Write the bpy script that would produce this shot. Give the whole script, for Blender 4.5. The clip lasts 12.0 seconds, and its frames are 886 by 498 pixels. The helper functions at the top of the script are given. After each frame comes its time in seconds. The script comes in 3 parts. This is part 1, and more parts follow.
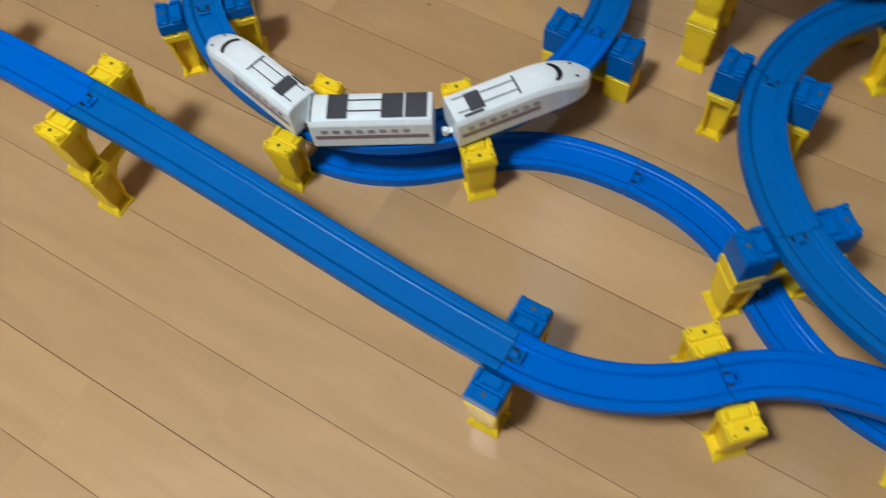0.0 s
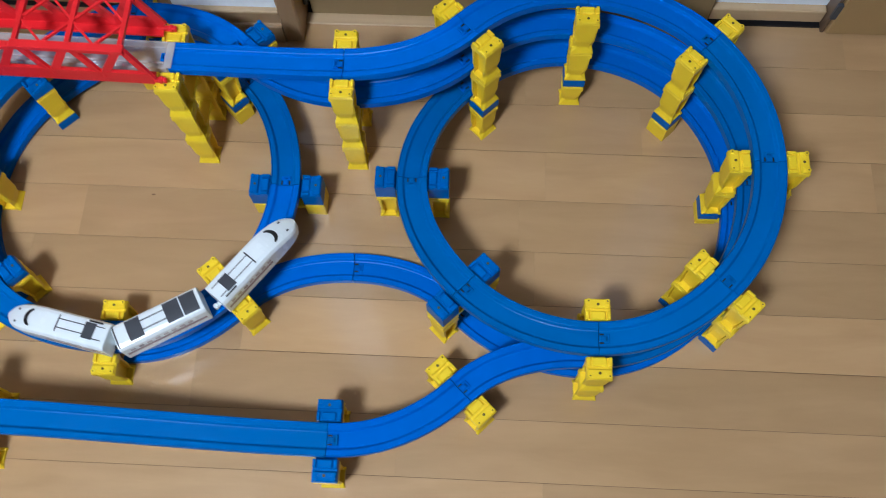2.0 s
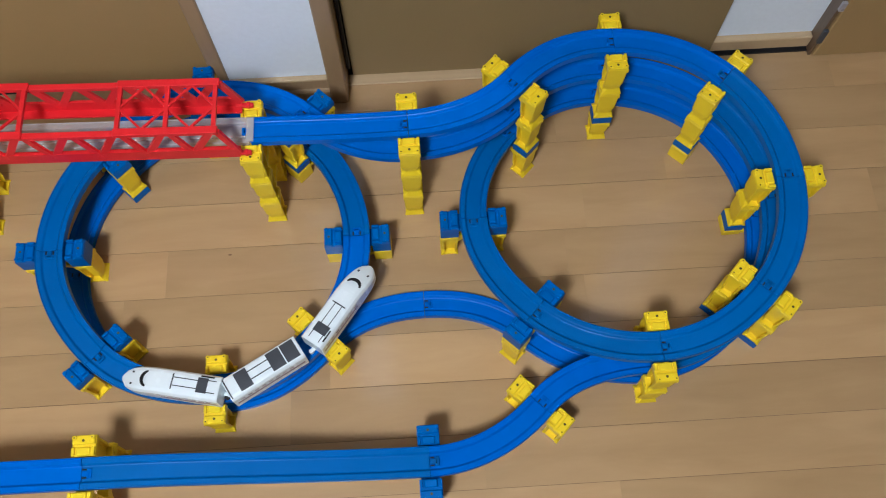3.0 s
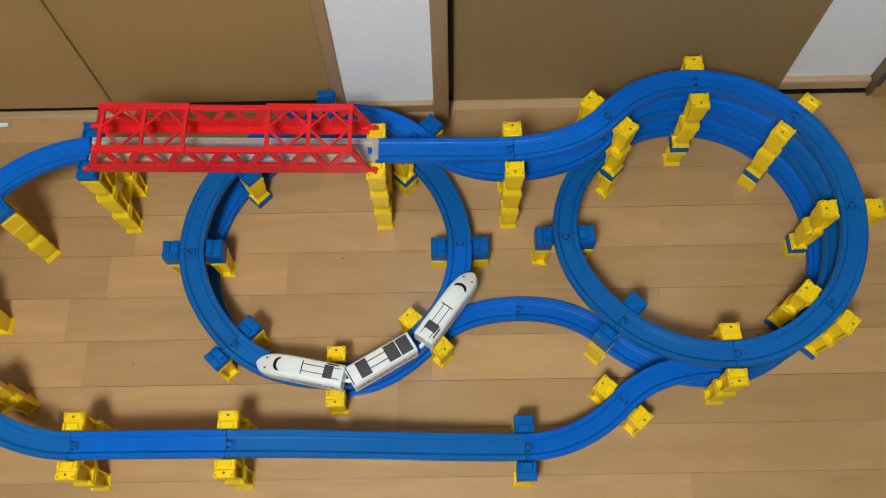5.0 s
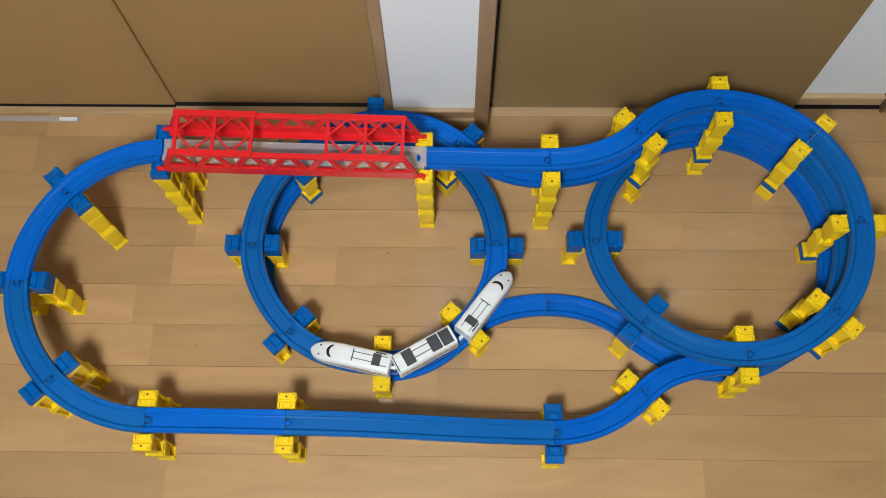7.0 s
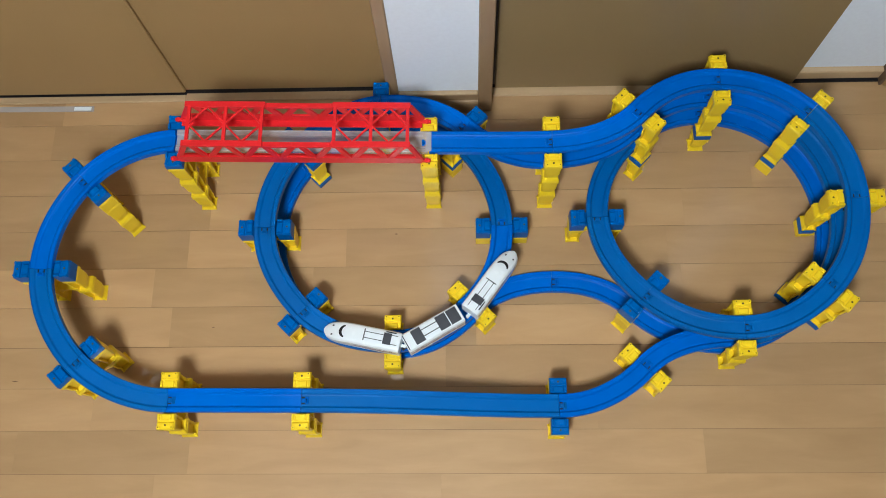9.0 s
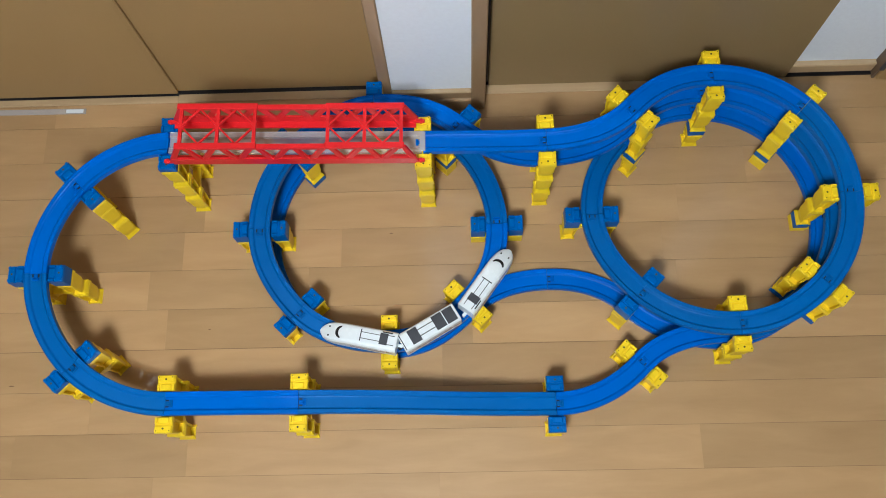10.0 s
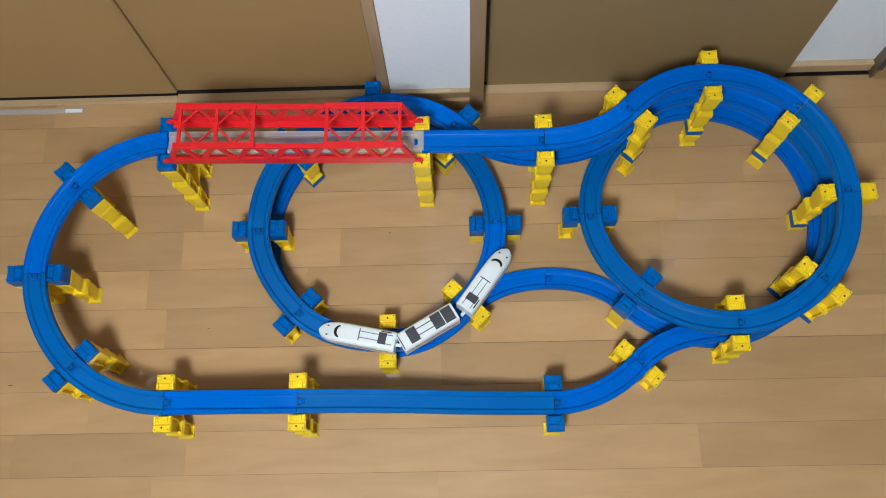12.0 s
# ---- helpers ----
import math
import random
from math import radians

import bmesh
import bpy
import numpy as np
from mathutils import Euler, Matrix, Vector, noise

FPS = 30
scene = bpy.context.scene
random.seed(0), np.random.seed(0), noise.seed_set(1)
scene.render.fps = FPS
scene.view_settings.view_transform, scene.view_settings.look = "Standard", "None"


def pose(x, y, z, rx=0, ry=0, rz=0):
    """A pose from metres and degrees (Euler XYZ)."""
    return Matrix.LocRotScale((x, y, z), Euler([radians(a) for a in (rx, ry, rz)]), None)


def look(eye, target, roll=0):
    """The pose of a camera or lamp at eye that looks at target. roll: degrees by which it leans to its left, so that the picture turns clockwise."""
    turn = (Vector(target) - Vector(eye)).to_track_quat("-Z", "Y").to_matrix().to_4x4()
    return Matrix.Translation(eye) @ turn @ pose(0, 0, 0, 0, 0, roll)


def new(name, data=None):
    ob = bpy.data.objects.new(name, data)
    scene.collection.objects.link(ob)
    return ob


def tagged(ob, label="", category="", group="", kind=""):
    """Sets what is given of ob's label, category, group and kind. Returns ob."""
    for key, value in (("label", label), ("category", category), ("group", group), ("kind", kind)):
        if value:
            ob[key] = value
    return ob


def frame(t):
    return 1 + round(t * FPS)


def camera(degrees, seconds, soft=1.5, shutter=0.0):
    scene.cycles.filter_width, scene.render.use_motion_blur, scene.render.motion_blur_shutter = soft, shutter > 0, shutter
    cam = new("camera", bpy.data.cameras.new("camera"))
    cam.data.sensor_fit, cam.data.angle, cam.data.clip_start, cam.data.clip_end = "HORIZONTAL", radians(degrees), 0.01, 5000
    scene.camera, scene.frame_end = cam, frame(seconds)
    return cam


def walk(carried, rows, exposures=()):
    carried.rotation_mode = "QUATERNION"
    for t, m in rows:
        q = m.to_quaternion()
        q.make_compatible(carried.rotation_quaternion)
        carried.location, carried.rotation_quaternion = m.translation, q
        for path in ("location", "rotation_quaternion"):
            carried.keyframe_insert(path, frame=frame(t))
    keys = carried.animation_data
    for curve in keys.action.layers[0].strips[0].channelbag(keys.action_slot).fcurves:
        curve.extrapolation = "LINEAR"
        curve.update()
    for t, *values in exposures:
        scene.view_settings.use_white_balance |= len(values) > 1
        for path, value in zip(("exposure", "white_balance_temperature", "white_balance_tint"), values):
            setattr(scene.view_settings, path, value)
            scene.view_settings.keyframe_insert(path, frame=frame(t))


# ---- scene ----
cam = camera(55.4, 12.0, soft=0.95, shutter=0.3)
PATH = [
    (0, (0.75, -0.197, 0.705), (0.188, 0.53, -1.071), -8.0),
    (0.3, (0.792, -0.182, 0.741), (0.352, 0.529, -1.076), -6.9),
    (0.5, (0.806, -0.165, 0.781), (0.473, 0.583, -1.043), -4.0),
    (1, (0.844, -0.14, 0.895), (0.701, 0.617, -0.951), 0.3),
    (1.5, (0.865, -0.126, 1.009), (0.764, 0.562, -0.867), -2.2),
    (2, (0.799, -0.122, 1.076), (0.744, 0.573, -0.799), -2.6),
    (2.5, (0.711, -0.13, 1.146), (0.728, 0.585, -0.722), -0.9),
    (3, (0.656, -0.146, 1.195), (0.698, 0.597, -0.661), -0.8),
    (4.8, (0.541, -0.185, 1.324), (0.529, 0.59, -0.52), -2.6),
    (5, (0.533, -0.194, 1.339), (0.529, 0.568, -0.511), -1.9),
    (5.5, (0.51, -0.205, 1.377), (0.509, 0.536, -0.481), -1.0),
    (6, (0.489, -0.205, 1.415), (0.486, 0.535, -0.444), -0.7),
    (6.5, (0.483, -0.2, 1.443), (0.484, 0.523, -0.421), -0.1),
    (7, (0.48, -0.191, 1.468), (0.456, 0.505, -0.407), -1.9),
    (9, (0.492, -0.178, 1.522), (0.437, 0.437, -0.38), -6.0),
    (9.5, (0.491, -0.171, 1.522), (0.444, 0.432, -0.384), -5.8),
    (10, (0.492, -0.165, 1.526), (0.448, 0.431, -0.383), -5.9),
    (10.5, (0.494, -0.17, 1.526), (0.452, 0.429, -0.382), -5.6),
    (11, (0.496, -0.174, 1.527), (0.454, 0.425, -0.38), -5.6),
    (11.5, (0.493, -0.172, 1.527), (0.453, 0.427, -0.381), -5.3),
    (12, (0.494, -0.166, 1.528), (0.451, 0.429, -0.381), -5.8),
]
EXPOSE = [(0, -0.20, 5800, 8), (1, 0.03, 5600, 9), (2, -0.11, 5280, 10), (3, -0.18, 5620, 10), (4.8, -0.26, 6500, 9), (6, -0.25, 6450, 10),
          (7.2, -0.14, 6260, 10), (9, -0.10, 5860, 8), (12, -0.12, 5840, 8)]
walk(cam, [(t, look(eye, target, roll)) for t, eye, target, roll in PATH], EXPOSE)

# ---- world and lamps ----
world = bpy.data.worlds.new("world")
scene.world = world
world.use_nodes = True
world.node_tree.nodes["Background"].inputs[0].default_value = (0.75, 0.85, 1.0, 1)
world.node_tree.nodes["Background"].inputs[1].default_value = 0.02


LAMP = (0.25, -0.68, 2.14)
dome = bpy.data.lights.new("ceiling_lamp_light", "POINT")
dome.energy, dome.shadow_soft_size, dome.color = 140, 0.16, (1.0, 0.975, 0.935)
new("ceiling_lamp_light", dome).location = (LAMP[0], LAMP[1], 1.96)


# ---- materials ----
def material(name, colour, rough=0.4, metal=0.0, vary=0.0, grain=0.0, scale=60.0, coat=0.0, bump=0.0, gloss=0.3):
    m = bpy.data.materials.new(name)
    m.use_nodes = True
    n, l = m.node_tree.nodes, m.node_tree.links
    b = n["Principled BSDF"]
    b.inputs["Roughness"].default_value, b.inputs["Metallic"].default_value = rough, metal
    b.inputs["Coat Weight"].default_value, b.inputs["Coat Roughness"].default_value = coat, 0.12
    b.inputs["Base Color"].default_value = (*colour, 1)
    b.inputs["Specular IOR Level"].default_value = gloss
    tc = n.new("ShaderNodeTexCoord")
    tex = n.new("ShaderNodeTexNoise")
    tex.inputs["Scale"].default_value, tex.inputs["Detail"].default_value = scale, 6
    l.new(tc.outputs["Object"], tex.inputs["Vector"])
    hsv = n.new("ShaderNodeHueSaturation")
    hsv.inputs["Color"].default_value = (*colour, 1)
    info = n.new("ShaderNodeObjectInfo")
    a = n.new("ShaderNodeMath")
    a.operation = "MULTIPLY_ADD"
    a.inputs[1].default_value, a.inputs[2].default_value = vary, 1 - vary / 2
    l.new(info.outputs["Random"], a.inputs[0])
    g = n.new("ShaderNodeMath")
    g.operation = "MULTIPLY_ADD"
    g.inputs[1].default_value, g.inputs[2].default_value = grain, -grain / 2
    l.new(tex.outputs["Fac"], g.inputs[0])
    s = n.new("ShaderNodeMath")
    s.operation = "ADD"
    l.new(a.outputs[0], s.inputs[0])
    l.new(g.outputs[0], s.inputs[1])
    l.new(s.outputs[0], hsv.inputs["Value"])
    l.new(hsv.outputs[0], b.inputs["Base Color"])
    r = n.new("ShaderNodeMath")
    r.operation = "MULTIPLY_ADD"
    r.inputs[1].default_value, r.inputs[2].default_value = 0.25, rough - 0.12
    l.new(tex.outputs["Fac"], r.inputs[0])
    l.new(r.outputs[0], b.inputs["Roughness"])
    if bump:
        t2 = n.new("ShaderNodeTexNoise")
        t2.inputs["Scale"].default_value = scale * 6
        l.new(tc.outputs["Object"], t2.inputs["Vector"])
        bp = n.new("ShaderNodeBump")
        bp.inputs["Strength"].default_value, bp.inputs["Distance"].default_value = bump, 0.0006
        l.new(t2.outputs["Fac"], bp.inputs["Height"])
        l.new(bp.outputs[0], b.inputs["Normal"])
    return m


def wood(name, dark, light, rough, stretch=(1.6, 26, 26), vary=0.25, coat=0.3, sheen=0.18, gloss=0.5):
    m = bpy.data.materials.new(name)
    m.use_nodes = True
    n, l = m.node_tree.nodes, m.node_tree.links
    b = n["Principled BSDF"]
    tc, info = n.new("ShaderNodeTexCoord"), n.new("ShaderNodeObjectInfo")
    off = n.new("ShaderNodeVectorMath")
    off.operation = "MULTIPLY_ADD"
    off.inputs[1].default_value = (7, 13, 5)
    l.new(info.outputs["Random"], off.inputs[0])
    l.new(tc.outputs["Object"], off.inputs[2])
    mp = n.new("ShaderNodeMapping")
    mp.inputs["Scale"].default_value = stretch
    l.new(off.outputs[0], mp.inputs["Vector"])
    t1, t2 = n.new("ShaderNodeTexNoise"), n.new("ShaderNodeTexNoise")
    t1.inputs["Scale"].default_value, t1.inputs["Detail"].default_value, t1.inputs["Distortion"].default_value = 1.6, 7, 0.6
    t2.inputs["Scale"].default_value, t2.inputs["Detail"].default_value = 16, 5
    l.new(mp.outputs[0], t1.inputs["Vector"])
    l.new(mp.outputs[0], t2.inputs["Vector"])
    mix = n.new("ShaderNodeMath")
    mix.operation = "MULTIPLY_ADD"
    mix.inputs[1].default_value = 0.12
    l.new(t2.outputs["Fac"], mix.inputs[0])
    l.new(t1.outputs["Fac"], mix.inputs[2])
    ramp = n.new("ShaderNodeValToRGB")
    ramp.color_ramp.elements[0].position, ramp.color_ramp.elements[1].position = 0.28, 0.84
    ramp.color_ramp.elements[0].color, ramp.color_ramp.elements[1].color = (*dark, 1), (*light, 1)
    l.new(mix.outputs[0], ramp.inputs[0])
    hsv = n.new("ShaderNodeHueSaturation")
    v = n.new("ShaderNodeMath")
    v.operation = "MULTIPLY_ADD"
    v.inputs[1].default_value, v.inputs[2].default_value = vary, 1 - vary / 2
    l.new(info.outputs["Random"], v.inputs[0])
    l.new(v.outputs[0], hsv.inputs["Value"])
    l.new(ramp.outputs[0], hsv.inputs["Color"])
    l.new(hsv.outputs[0], b.inputs["Base Color"])
    big = n.new("ShaderNodeTexNoise")
    big.inputs["Scale"].default_value, big.inputs["Detail"].default_value = 9, 5
    l.new(tc.outputs["Object"], big.inputs["Vector"])
    r = n.new("ShaderNodeMath")
    r.operation = "MULTIPLY_ADD"
    r.inputs[1].default_value, r.inputs[2].default_value = 0.2, rough - 0.1
    l.new(big.outputs["Fac"], r.inputs[0])
    l.new(r.outputs[0], b.inputs["Roughness"])
    b.inputs["Coat Weight"].default_value, b.inputs["Coat Roughness"].default_value = coat, sheen
    b.inputs["Specular IOR Level"].default_value = gloss
    bp = n.new("ShaderNodeBump")
    bp.inputs["Strength"].default_value, bp.inputs["Distance"].default_value = 0.12, 0.0004
    l.new(t2.outputs["Fac"], bp.inputs["Height"])
    l.new(bp.outputs[0], b.inputs["Normal"])
    return m


BLUE = material("bright blue plastic", (0.003, 0.122, 0.54), 0.34, vary=0.12, grain=0.12, scale=40, bump=0.05, gloss=0.11)
DULL = material("older blue plastic", (0.005, 0.110, 0.375), 0.36, vary=0.16, grain=0.14, scale=40, bump=0.05, gloss=0.11)
BLOCK = material("blue block plastic", (0.0, 0.108, 0.40), 0.36, vary=0.1, grain=0.12, scale=50, bump=0.05, gloss=0.14)
YELLOW = material("yellow plastic", (0.87, 0.63, 0.010), 0.36, vary=0.08, grain=0.1, scale=50, bump=0.05)
RED = material("red plastic", (0.71, 0.015, 0.02), 0.35, vary=0.06, grain=0.1, scale=50, bump=0.05)
WHITE = material("white glossy paint", (0.81, 0.89, 0.92), 0.25, grain=0.05, scale=50, coat=0.3)
GREY = material("dark grey paint", (0.05, 0.055, 0.065), 0.45, grain=0.2, scale=90)
# real black parts, and strips that paint the shade in gaps and slots
BLACK = material("black plastic and gap shade", (0.012, 0.012, 0.014), 0.4, grain=0.2, scale=90)
# brown that paints the shade inside the peg holes
PIT = material("shaded hole", (0.09, 0.062, 0.014), 0.6, grain=0.2, scale=90)
SIDE = material("purplish grey print", (0.26, 0.19, 0.22), 0.4, grain=0.3, scale=200)
# silver of the hinge, also the painted reflection in the train windows
SILVER_GLINT = material("pale silver and window glint", (0.38, 0.36, 0.38), 0.3, metal=0.2, grain=0.2, scale=90)
PLANK = wood("oak floor strip", (0.398, 0.246, 0.110), (0.495, 0.320, 0.152), 0.46, stretch=(3.2, 17, 17), vary=0.24, coat=0.9, sheen=0.10, gloss=0.22)
UNDER = material("dark joint", (0.17, 0.095, 0.045), 0.7, grain=0.2)
DOOR = material("olive brown laminate", (0.265, 0.185, 0.082), 0.42, grain=0.16, scale=5, bump=0.04)
DOOR2 = material("tan brown laminate", (0.36, 0.235, 0.095), 0.42, grain=0.16, scale=5, bump=0.04)
TRIM = wood("tan wood trim", (0.27, 0.175, 0.09), (0.38, 0.26, 0.14), 0.4, stretch=(20, 20, 1.5), vary=0.05)
EDGE = wood("dark wood edge", (0.10, 0.062, 0.032), (0.16, 0.10, 0.055), 0.45, stretch=(20, 20, 1.5), vary=0.05)
SILL = wood("pale wood sill", (0.40, 0.28, 0.15), (0.54, 0.39, 0.22), 0.4, stretch=(1.5, 30, 30), vary=0.05)
PAPER = material("white wallpaper", (0.82, 0.89, 0.96), 0.75, grain=0.1, scale=120, bump=0.5)
# for unseen surfaces only: kept dark so they throw back little fill light
LOW_BOUNCE = material("dark grey against bounced light", (0.12, 0.118, 0.115), 0.8, grain=0.06, scale=80, bump=0.3)
CLEAR = bpy.data.materials.new("clear plastic")
CLEAR.use_nodes = True
cn, cl = CLEAR.node_tree.nodes, CLEAR.node_tree.links
cb = cn["Principled BSDF"]
cb.inputs["Base Color"].default_value = (0.72, 0.71, 0.70, 1)
cb.inputs["Roughness"].default_value = 0.22
cb.inputs["Alpha"].default_value = 0.36


# ---- mesh helpers ----
def mesh_of(name, bm, mat):
    me = bpy.data.meshes.new(name)
    bmesh.ops.recalc_face_normals(bm, faces=bm.faces)
    bm.to_mesh(me)
    bm.free()
    for m in (mat if isinstance(mat, (list, tuple)) else [mat]):
        me.materials.append(m)
    return me


def part(name, bm, mat, parent=None, label="", smooth=False):
    me = bm if isinstance(bm, bpy.types.Mesh) else mesh_of(name, bm, mat)
    ob = new(name, me)
    ob.parent = parent
    if smooth:
        me.shade_smooth()
    return tagged(ob, label)


def thing(name, m, label, category, group=""):
    ob = new(name)
    ob.empty_display_size = 0.02
    ob.matrix_world = m
    return tagged(ob, label, category, group)


def box(bm, x0, x1, y0, y1, z0, z1, bevel=0.0, m=None):
    r = bmesh.ops.create_cube(bm, size=1)
    vs = r["verts"]
    for v in vs:
        v.co = Vector((x0 + (v.co.x + 0.5) * (x1 - x0), y0 + (v.co.y + 0.5) * (y1 - y0), z0 + (v.co.z + 0.5) * (z1 - z0)))
    if bevel:
        es = list({e for v in vs for e in v.link_edges})
        vs = list({v for f in bmesh.ops.bevel(bm, geom=es, offset=bevel, segments=1, affect="EDGES")["faces"] for v in f.verts} | {v for v in vs if v.is_valid})
    if m is not None:
        bmesh.ops.transform(bm, matrix=m, verts=vs)
    return vs


def beam(bm, p, q, w, h):
    """A bar of w by h from p to q."""
    p, q = Vector(p), Vector(q)
    d = q - p
    m = Matrix.Translation((p + q) / 2) @ d.to_track_quat("X", "Z").to_matrix().to_4x4()
    box(bm, -d.length / 2, d.length / 2, -w / 2, w / 2, -h / 2, h / 2, m=m)


def loft(bm, rings, cap=True):
    rows = [[bm.verts.new(c) for c in ring] for ring in rings]
    for a, b in zip(rows, rows[1:]):
        for i in range(len(a)):
            j = (i + 1) % len(a)
            bm.faces.new((a[i], a[j], b[j], b[i]))
    if cap:
        bm.faces.new(rows[0][::-1])
        bm.faces.new(rows[-1])
    return rows


def rod(bm, x, y, z0, z1, r, n=10):
    loft(bm, [[(x + r * math.cos(2 * math.pi * i / n), y + r * math.sin(2 * math.pi * i / n), z) for i in range(n)] for z in (z0, z1)])


# ---- plan of the track: nodes (x, y, heading, level of the pier's top) ----
R, S = 0.215, 0.216
C, D = R * math.sqrt(0.5), R * (1 - math.sqrt(0.5))
H, B = 0.066, 0.0165
X0, Y0 = 3 * S, 2 * R
RX, LX, CY = X0 + 2 * C, X0 - 2 * C, Y0 + 2 * D - R
GAUGE = 0.0195
SEAT = 0.009
LIFT = 0.0105


def on_loop(cx, angle):
    a = radians(angle)
    return cx + R * math.cos(a), CY + R * math.sin(a)


def joint(key, x, y):
    """A joint's true place: that of the plan, moved by its looseness."""
    return x + LOOSE[key][0], y + LOOSE[key][1]


RAIL_PROFILE = ((-0.0195, 0.0), (-0.0195, 0.0100), (-0.0191, 0.0109), (-0.0183, 0.0109), (-0.0178, 0.0096), (-0.0126, 0.0095), (-0.0114, 0.0088), (-0.0096, 0.0063), (-0.0082, 0.0058),
                (0.0082, 0.0058), (0.0096, 0.0063), (0.0114, 0.0088), (0.0126, 0.0095), (0.0178, 0.0096), (0.0183, 0.0109), (0.0191, 0.0109), (0.0195, 0.0100), (0.0195, 0.0))


def arc(p, heading, turn, n):
    """Points and headings along a curve of 45 degrees times turn, or a straight of that many metres when n is 1."""
    out = []
    for i in range(n + 1):
        a = radians(45 * turn * i / n)
        s = 1 if turn > 0 else -1
        dx, dy = R * math.sin(abs(a)), s * R * (1 - math.cos(a))
        c, q = math.cos(heading), math.sin(heading)
        out.append((p[0] + c * dx - q * dy, p[1] + q * dx + c * dy, heading + a))
    return out


def ease(t, z0, z1, m0, m1):
    return z0 * (2 * t ** 3 - 3 * t * t + 1) + m0 * (t ** 3 - 2 * t * t + t) + z1 * (3 * t * t - 2 * t ** 3) + m1 * (t ** 3 - t * t)


def floor_of(level):
    return max(0.0, level - SEAT)


def rail(points, name, mat, label, category="toy rail", group="blue toy rails"):
    """One rail piece along points (x, y, heading, z of its underside), with its tongue and socket."""
    x, y, h, z = points[0]
    base = Matrix.Translation((x, y, z)) @ Matrix.Rotation(h, 4, "Z")
    inv = base.inverted()
    bm = bmesh.new()
    rings = []
    for k, (px, py, ph, pz) in enumerate(points):
        side = Vector((-math.sin(ph), math.cos(ph), 0))
        fwd = Vector((math.cos(ph), math.sin(ph), 0))
        trim = 0.0004 * (1 if k == 0 else -1 if k == len(points) - 1 else 0)
        o = Vector((px, py, pz)) + fwd * trim
        rings.append([inv @ (o + side * u + Vector((0, 0, w))) for u, w in RAIL_PROFILE])
    loft(bm, rings)
    ob = part(name, bm, mat)
    ob.matrix_world = base
    tagged(ob, label, category, group)
    # tongue that reaches into the next piece, and black bars painting the shade of the two small slots beside it
    px, py, ph, pz = points[-1]
    end = inv @ Matrix.Translation((px, py, pz)) @ Matrix.Rotation(ph, 4, "Z")
    bm = bmesh.new()
    box(bm, 0.0005, 0.0105, -0.0032, 0.0032, 0.0050, 0.0078, 0.0006, end)
    box(bm, 0.0075, 0.0125, -0.0058, 0.0058, 0.0050, 0.0078, 0.0006, end)
    part("tongue", bm, mat, ob)
    bm = bmesh.new()
    box(bm, 0.0008, 0.0060, 0.0042, 0.0060, 0.0050, 0.0068, 0, end)
    box(bm, 0.0008, 0.0060, -0.0060, -0.0042, 0.0050, 0.0068, 0, end)
    part("slot", bm, BLACK, ob)
    return ob


# how far each joint of the loosely clipped track lies from the ideal plan
LOOSE = {"R270": (0.0019, -0.0014), "R315": (-0.0056, -0.0004), "R0": (-0.0096, -0.0019), "R45": (-0.0091, -0.0005), "R90": (-0.0106, -0.0039), "R135": (-0.007, -0.006), "R180": (-0.01, -0.004),
         "R225": (-0.003, -0.0005), "L0": (-0.001, -0.004), "L45": (-0.004, 0.01), "L90": (-0.006, 0.005), "L135": (-0.004, -0.006), "L180": (0.0006, -0.0104), "L225": (0.0086, -0.0099),
         "L270": (0.0156, -0.0014), "L315": (0.004, 0.0016), "low": (0.001, -0.008), "top": (-0.0045, 0.01), "bridge_e": (-0.0005, 0.014), "bridge_w": (-0.005, 0.021), "H135": (-0.018, 0.027),
         "H180": (-0.019, 0.025), "H225": (-0.013, 0.02), "front_w": (-0.0075, 0.018), "front_m": (-0.001, 0.0145), "front_e": (-0.0045, 0.006), "bend": (-0.003, 0.0095)}
ORDER = ("L270 L315 low R225 R270 R315 R0 R45 R90 R135 R180 R225 R270 R315 R0 R45 R90 R135 top bridge_e bridge_w H135 H180 H225 front_w front_m front_e bend R270 "
         "R315 R0 R45 R90 R135 top L45 L90 L135 L180 L225 L270 L315 L0 L45 L90 L135 L180 L225 L270").split()


